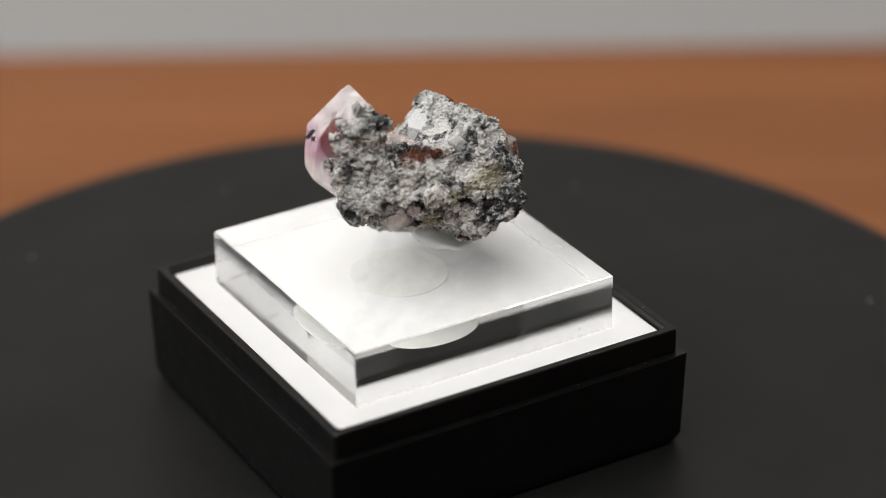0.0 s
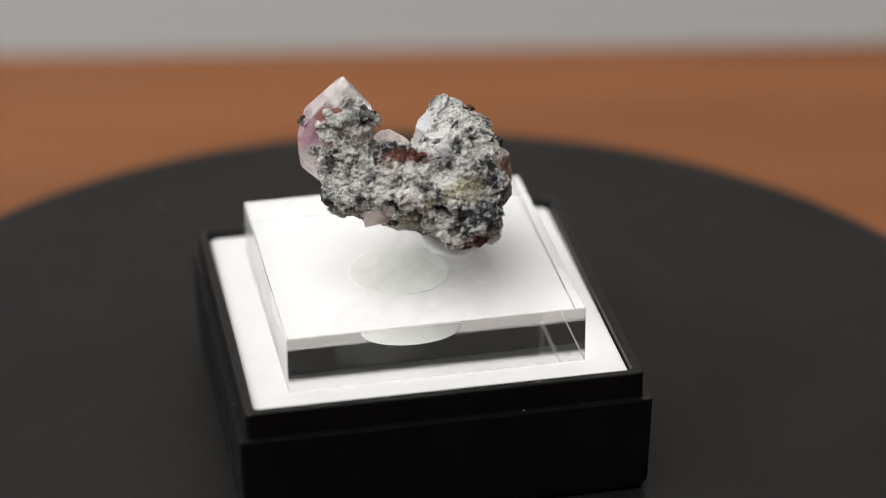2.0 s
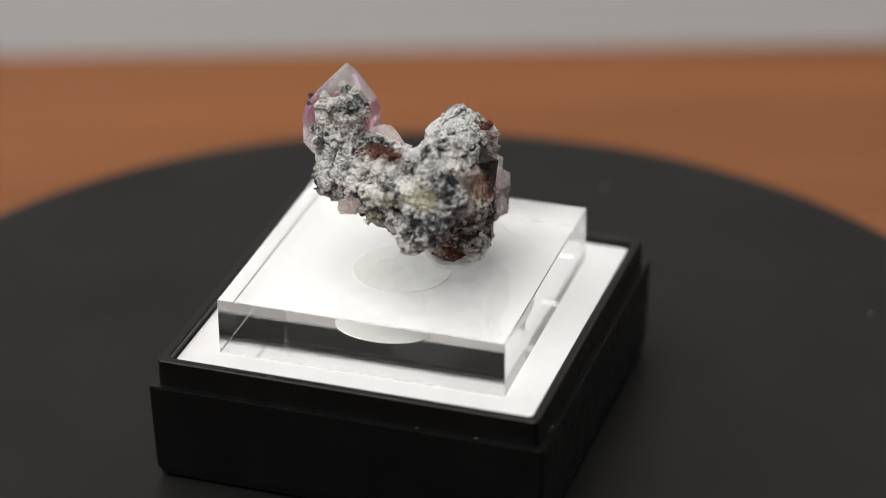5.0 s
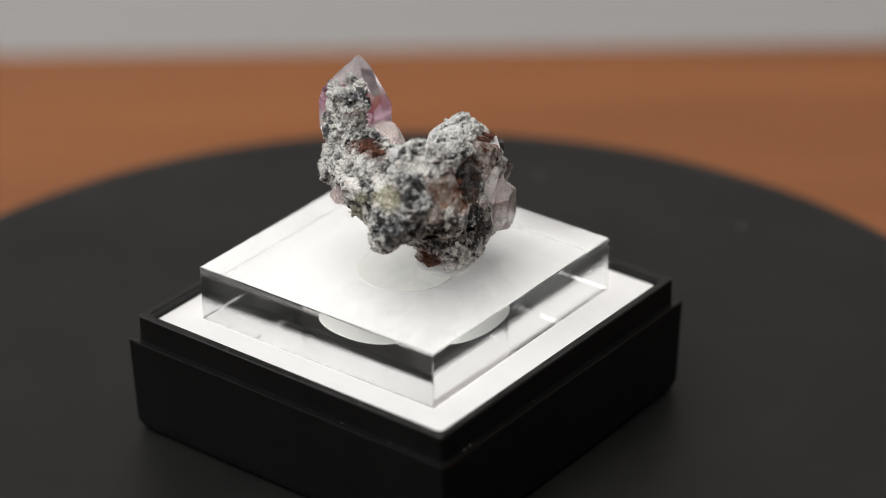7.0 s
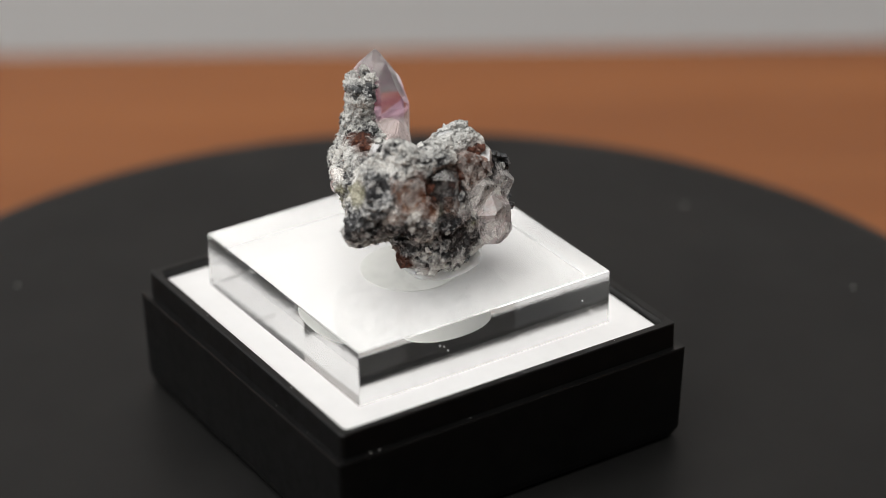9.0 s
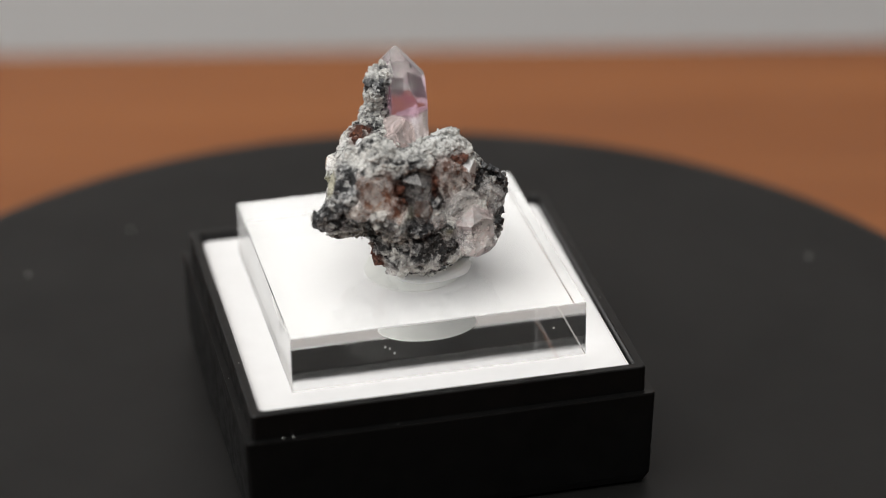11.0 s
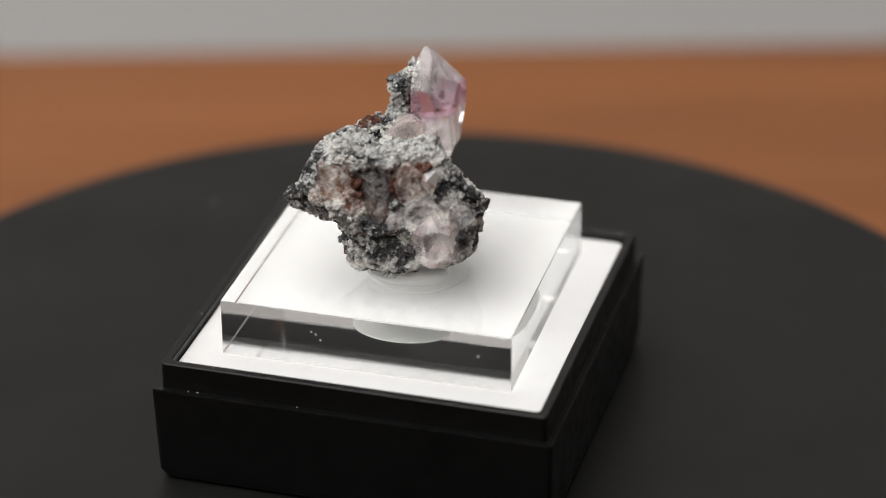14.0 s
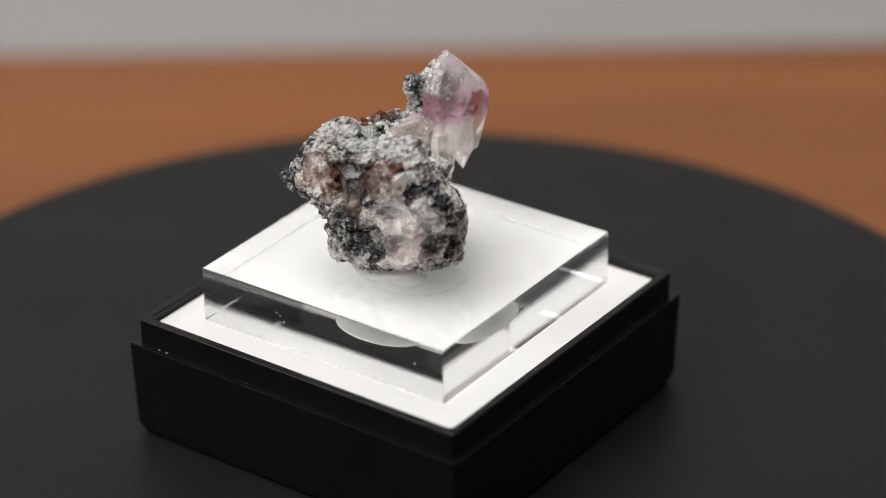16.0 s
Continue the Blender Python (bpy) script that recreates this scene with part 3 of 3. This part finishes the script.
def matrix_rock(parent):
    """The rough rock: lumps melted together and eroded by ridged noise."""
    step = 0.115
    low, high = np.array([-9.6, -10.6, 15.0]), np.array([9.6, 8.8, 33.0])
    n = np.ceil((high - low) / step).astype(int)
    axes = [low[k] + step * np.arange(n[k]) for k in range(3)]
    soft, total = 0.3, np.zeros(n)
    for x, y, z, r in COLUMN + FLANK + SADDLE + MASS + FACE:
        reach = r + 2.4
        a = [max(0, int((v - reach - low[k]) / step)) for k, v in enumerate((x, y, z))]
        b = [min(n[k], int((v + reach - low[k]) / step) + 1) for k, v in enumerate((x, y, z))]
        gx, gy, gz = (axes[k][a[k]:b[k]] - v for k, v in enumerate((x, y, z)))
        d = np.sqrt(gx[:, None, None] ** 2 + gy[None, :, None] ** 2 + gz[None, None, :] ** 2) - r
        total[a[0]:b[0], a[1]:b[1], a[2]:b[2]] += np.exp(-d / soft)
    d = -soft * np.log(total.reshape(-1) + 1e-9)
    near = np.flatnonzero(np.abs(d) < 1.1)
    q = np.stack([axes[k][i] for k, i in enumerate(np.unravel_index(near, n))], 1)
    q = q + np.stack([value_noise(q / 0.8, k) for k in (21, 22, 23)], 1) * 0.22
    lump, gap = grains(q, 1.3, 5)
    bit, slit = grains(q, 0.48, 6)
    slab, cleft = grains(q * (1.0, 1.0, 1.5), 2.9, 9)
    e = 0.22 * value_noise(q / 1.9, 1) + 0.30 * (lump - 0.5) - 0.13 * np.exp(-gap / 0.07)
    e += 0.42 * (slab - 0.5) - 0.34 * np.exp(-cleft / 0.07)
    e += 0.19 * (bit - 0.5) - 0.04 * np.exp(-slit / 0.10)
    e += 0.26 * (0.35 - np.abs(value_noise(q / 0.80, 2))) + 0.27 * (0.35 - np.abs(value_noise(q / 0.38, 3)))
    d[near] -= e - 0.08
    d = d.reshape(n)
    for x, y, z, r in HOLLOWS:
        gx, gy, gz = axes[0] - x, axes[1] - y, axes[2] - z
        d = np.maximum(d, r - np.sqrt(gx[:, None, None] ** 2 + gy[None, :, None] ** 2 + gz[None, None, :] ** 2))
    verts, quads = finer(*skin(d, low, step))
    rough = 0.13 * (0.3 - np.abs(value_noise(verts / 0.26, 4))) + 0.07 * value_noise(verts / 0.13, 7)
    verts = verts + normals(verts, quads) * rough[:, None]
    me = bpy.data.meshes.new("matrix")
    me.from_pydata(verts * MM, [], quads.tolist())
    w = verts + np.stack([value_noise(verts / 0.8, k) for k in (21, 22, 23)], 1) * 0.22
    for name, size, seed in (("lump", 1.3, 5), ("bit", 0.48, 6)):
        me.attributes.new(name, "FLOAT", "POINT").data.foreach_set("value", grains(w, size, seed)[0].astype(np.float32))
    me.materials.append(ROCK)
    ob = new("matrix", me)
    ob.parent = parent
    return tagged(ob, "rough grey and white speckled rock with rust stains")


def mineral():
    s = tagged(new("mineral_specimen"), "rough grey rock with pale violet quartz crystals on clear acrylic", "mineral specimen")
    matrix_rock(s)
    big = faceted((-6.0, 0.8, 26.5), [(0, -1, 0, 1.5), (0.1, 1, 0, 2.05), (0.75, 0.66, 0, 2.75), (-0.75, 0.66, 0, 2.75), (-0.453, 0.604, 0.656, 3.7), (-0.575, 0.766, -0.287, 2.45),
                                      (0.5, 0.75, 0.42, 2.9), (-0.3, -0.75, 0.6, 4.2), (1, -0.1, 0, 3.0), (-1, 0, 0, 3.3), (-0.95, 0.1, 0.34, 3.4), (-0.93, 0.2, -0.36, 3.3),
                                      (0.795, 0, 0.607, 4.3), (-0.74, 0, 0.67, 3.85), (0.1, 0.8, 0.6, 3.4), (0, -0.9, 0.42, 3.45), (-0.70, 0.1, -0.70, 3.1), (0, 0, -1, 3.6),
                                      (0.6, 0, -0.8, 3.3), (0, 0.6, -0.8, 3.2)])
    part("crystal", big, PINK_QUARTZ, s, "large pale crystal with a violet band").visible_shadow = False
    set_crystal("crystal", crystal(2.4, 1.8, 5.2, 2.4, 5), CLEAR_QUARTZ, s, (-5.3, 1.4, 27.0), (-0.02, 0.10, -1), 10, "small clear crystal pointing down")
    set_crystal("crystal", crystal(2.6, 2.0, 5.0, 1.6, 6), CLEAR_QUARTZ, s, (-3.6, 0.9, 26.0), (0.12, 0.12, -1), 35, "small clear crystal pointing down")
    part("crystal", shard((-2.0, -0.9, 25.7), (2.4, 1.9, 2.2), 51, 30, 0.12), ROSE_QUARTZ, s, "pale pink crystal in the saddle of the rock").visible_shadow = False
    set_crystal("crystal", crystal(3.6, 3.2, 6.0, 1.9, 8), MILKY_QUARTZ, s, (2.7, 2.1, 23.1), (0.08, 0.03, 1), 15, "milky white crystal")
    set_crystal("crystal", crystal(3.2, 2.9, 5.6, 1.3, 61, 1.0), BLUSH_QUARTZ, s, (6.0, 4.7, 17.8), (0.10, -0.14, 1), 12, "pale pink crystal low on the rock")
    set_crystal("crystal", crystal(2.7, 2.3, 5.1, 0.7, 62), SMOKY_QUARTZ, s, (6.1, -0.9, 22.0), (0.10, 0.02, 1), 20, "dark smoky crystal")
    block_top = faceted((6.6, -4.2, 25.3), [(0.2, 0.05, 1, 1.55), (1, -0.1, 0.1, 1.35), (0.5, 0.85, 0.1, 1.5), (0.55, -0.8, 0.05, 1.55), (-1, 0, 0, 1.6), (-0.4, -0.9, 0.1, 1.6),
                                            (-0.3, 0.9, 0, 1.7), (0.8, 0.1, -0.6, 1.5), (0.1, 0.7, -0.7, 1.6), (0.1, -0.7, -0.7, 1.6), (0, 0, -1, 1.7), (0.75, 0.35, 0.55, 1.6)])
    part("crystal", block_top, STAINED_QUARTZ, s, "clear blocky crystal with rust stains").visible_shadow = False
    part("crystal", shard((6.2, 3.7, 26.1), (0.6, 0.7, 0.7), 39, 8, 0.02), MILKY_QUARTZ, s, "small milky crystal")
    for material, centre, radii, seed, label in (
            (CLEAR_QUARTZ, (5.9, 2.9, 23.1), (1.4, 2.0, 1.8), 32, ""),
            (CLEAR_QUARTZ, (4.8, 5.6, 22.9), (1.8, 1.7, 2.2), 33, ""),
            (RUSTY_QUARTZ, (5.8, 2.3, 25.6), (1.5, 2.0, 1.7), 34, "iron-stained crystal"),
            (RUSTY_QUARTZ, (7.0, -2.7, 23.7), (1.3, 1.4, 1.2), 37, "iron-stained crystal"),
            (STAINED_QUARTZ, (7.2, -0.4, 23.2), (0.6, 0.7, 1.4), 38, "small stained crystal"),
            (RUSTY_QUARTZ, (7.0, -5.6, 23.9), (1.0, 1.1, 1.0), 40, "iron-stained crystal"),
            (CLEAR_QUARTZ, (6.9, 0.9, 22.2), (0.8, 1.0, 1.0), 41, ""),
            (ROSE_QUARTZ, (-3.5, -4.5, 21.9), (1.2, 1.0, 1.0), 42, "small pink crystal"),
            (ROSE_QUARTZ, (-2.7, -5.4, 23.1), (0.7, 0.6, 0.9), 43, "small pink crystal"),
            (CLEAR_QUARTZ, (-0.6, -6.4, 24.4), (0.8, 0.7, 0.9), 44, ""),
            (MILKY_QUARTZ, (2.4, -4.4, 27.3), (0.9, 0.8, 0.8), 45, "small milky crystal"),
            (CLEAR_QUARTZ, (6.7, -2.9, 18.0), (0.7, 0.7, 0.8), 46, "")):
        part("crystal", shard(centre, radii, seed, 17), material, s, label).visible_shadow = material is MILKY_QUARTZ
    rnd = random.Random(8)
    for x, y, z, r in ORE:
        for k in range(4):
            at = (x + rnd.uniform(-0.5, 0.5), y + rnd.uniform(-0.5, 0.5), z + rnd.uniform(-0.5, 0.5))
            part("ore_grain", shard(at, (r * rnd.uniform(0.6, 1.2), r * rnd.uniform(0.7, 1.1), r * rnd.uniform(0.5, 1.1)), rnd.randrange(999), 9, 0.015), METAL, s, "dark metallic ore grain")
    for x, y, z, r in IRON_LUMPS:
        for k in range(3):
            at = (x + rnd.uniform(-0.45, 0.45), y + rnd.uniform(-0.4, 0.4), z + rnd.uniform(-0.3, 0.3))
            part("iron_lump", shard(at, (r * rnd.uniform(0.4, 1.2), r * rnd.uniform(0.5, 1.0), r * rnd.uniform(0.35, 0.9)), rnd.randrange(999), 9, 0.02), IRON, s, "red-brown iron lump")
    return s


def motions(carried):
    """The platter turns clockwise at a steady 9.757 degrees a second, and all on it turns along."""
    for ob in carried:
        walk(ob, [(t, pose(0, 0, 0, 0, 0, 29.51 - 9.757 * t)) for t in range(17)])


room()
table()
things = [turntable(), display_box(), foam_card(), acrylic_block(), glue_pad(), wax_dab(), mineral()]
motions(things)
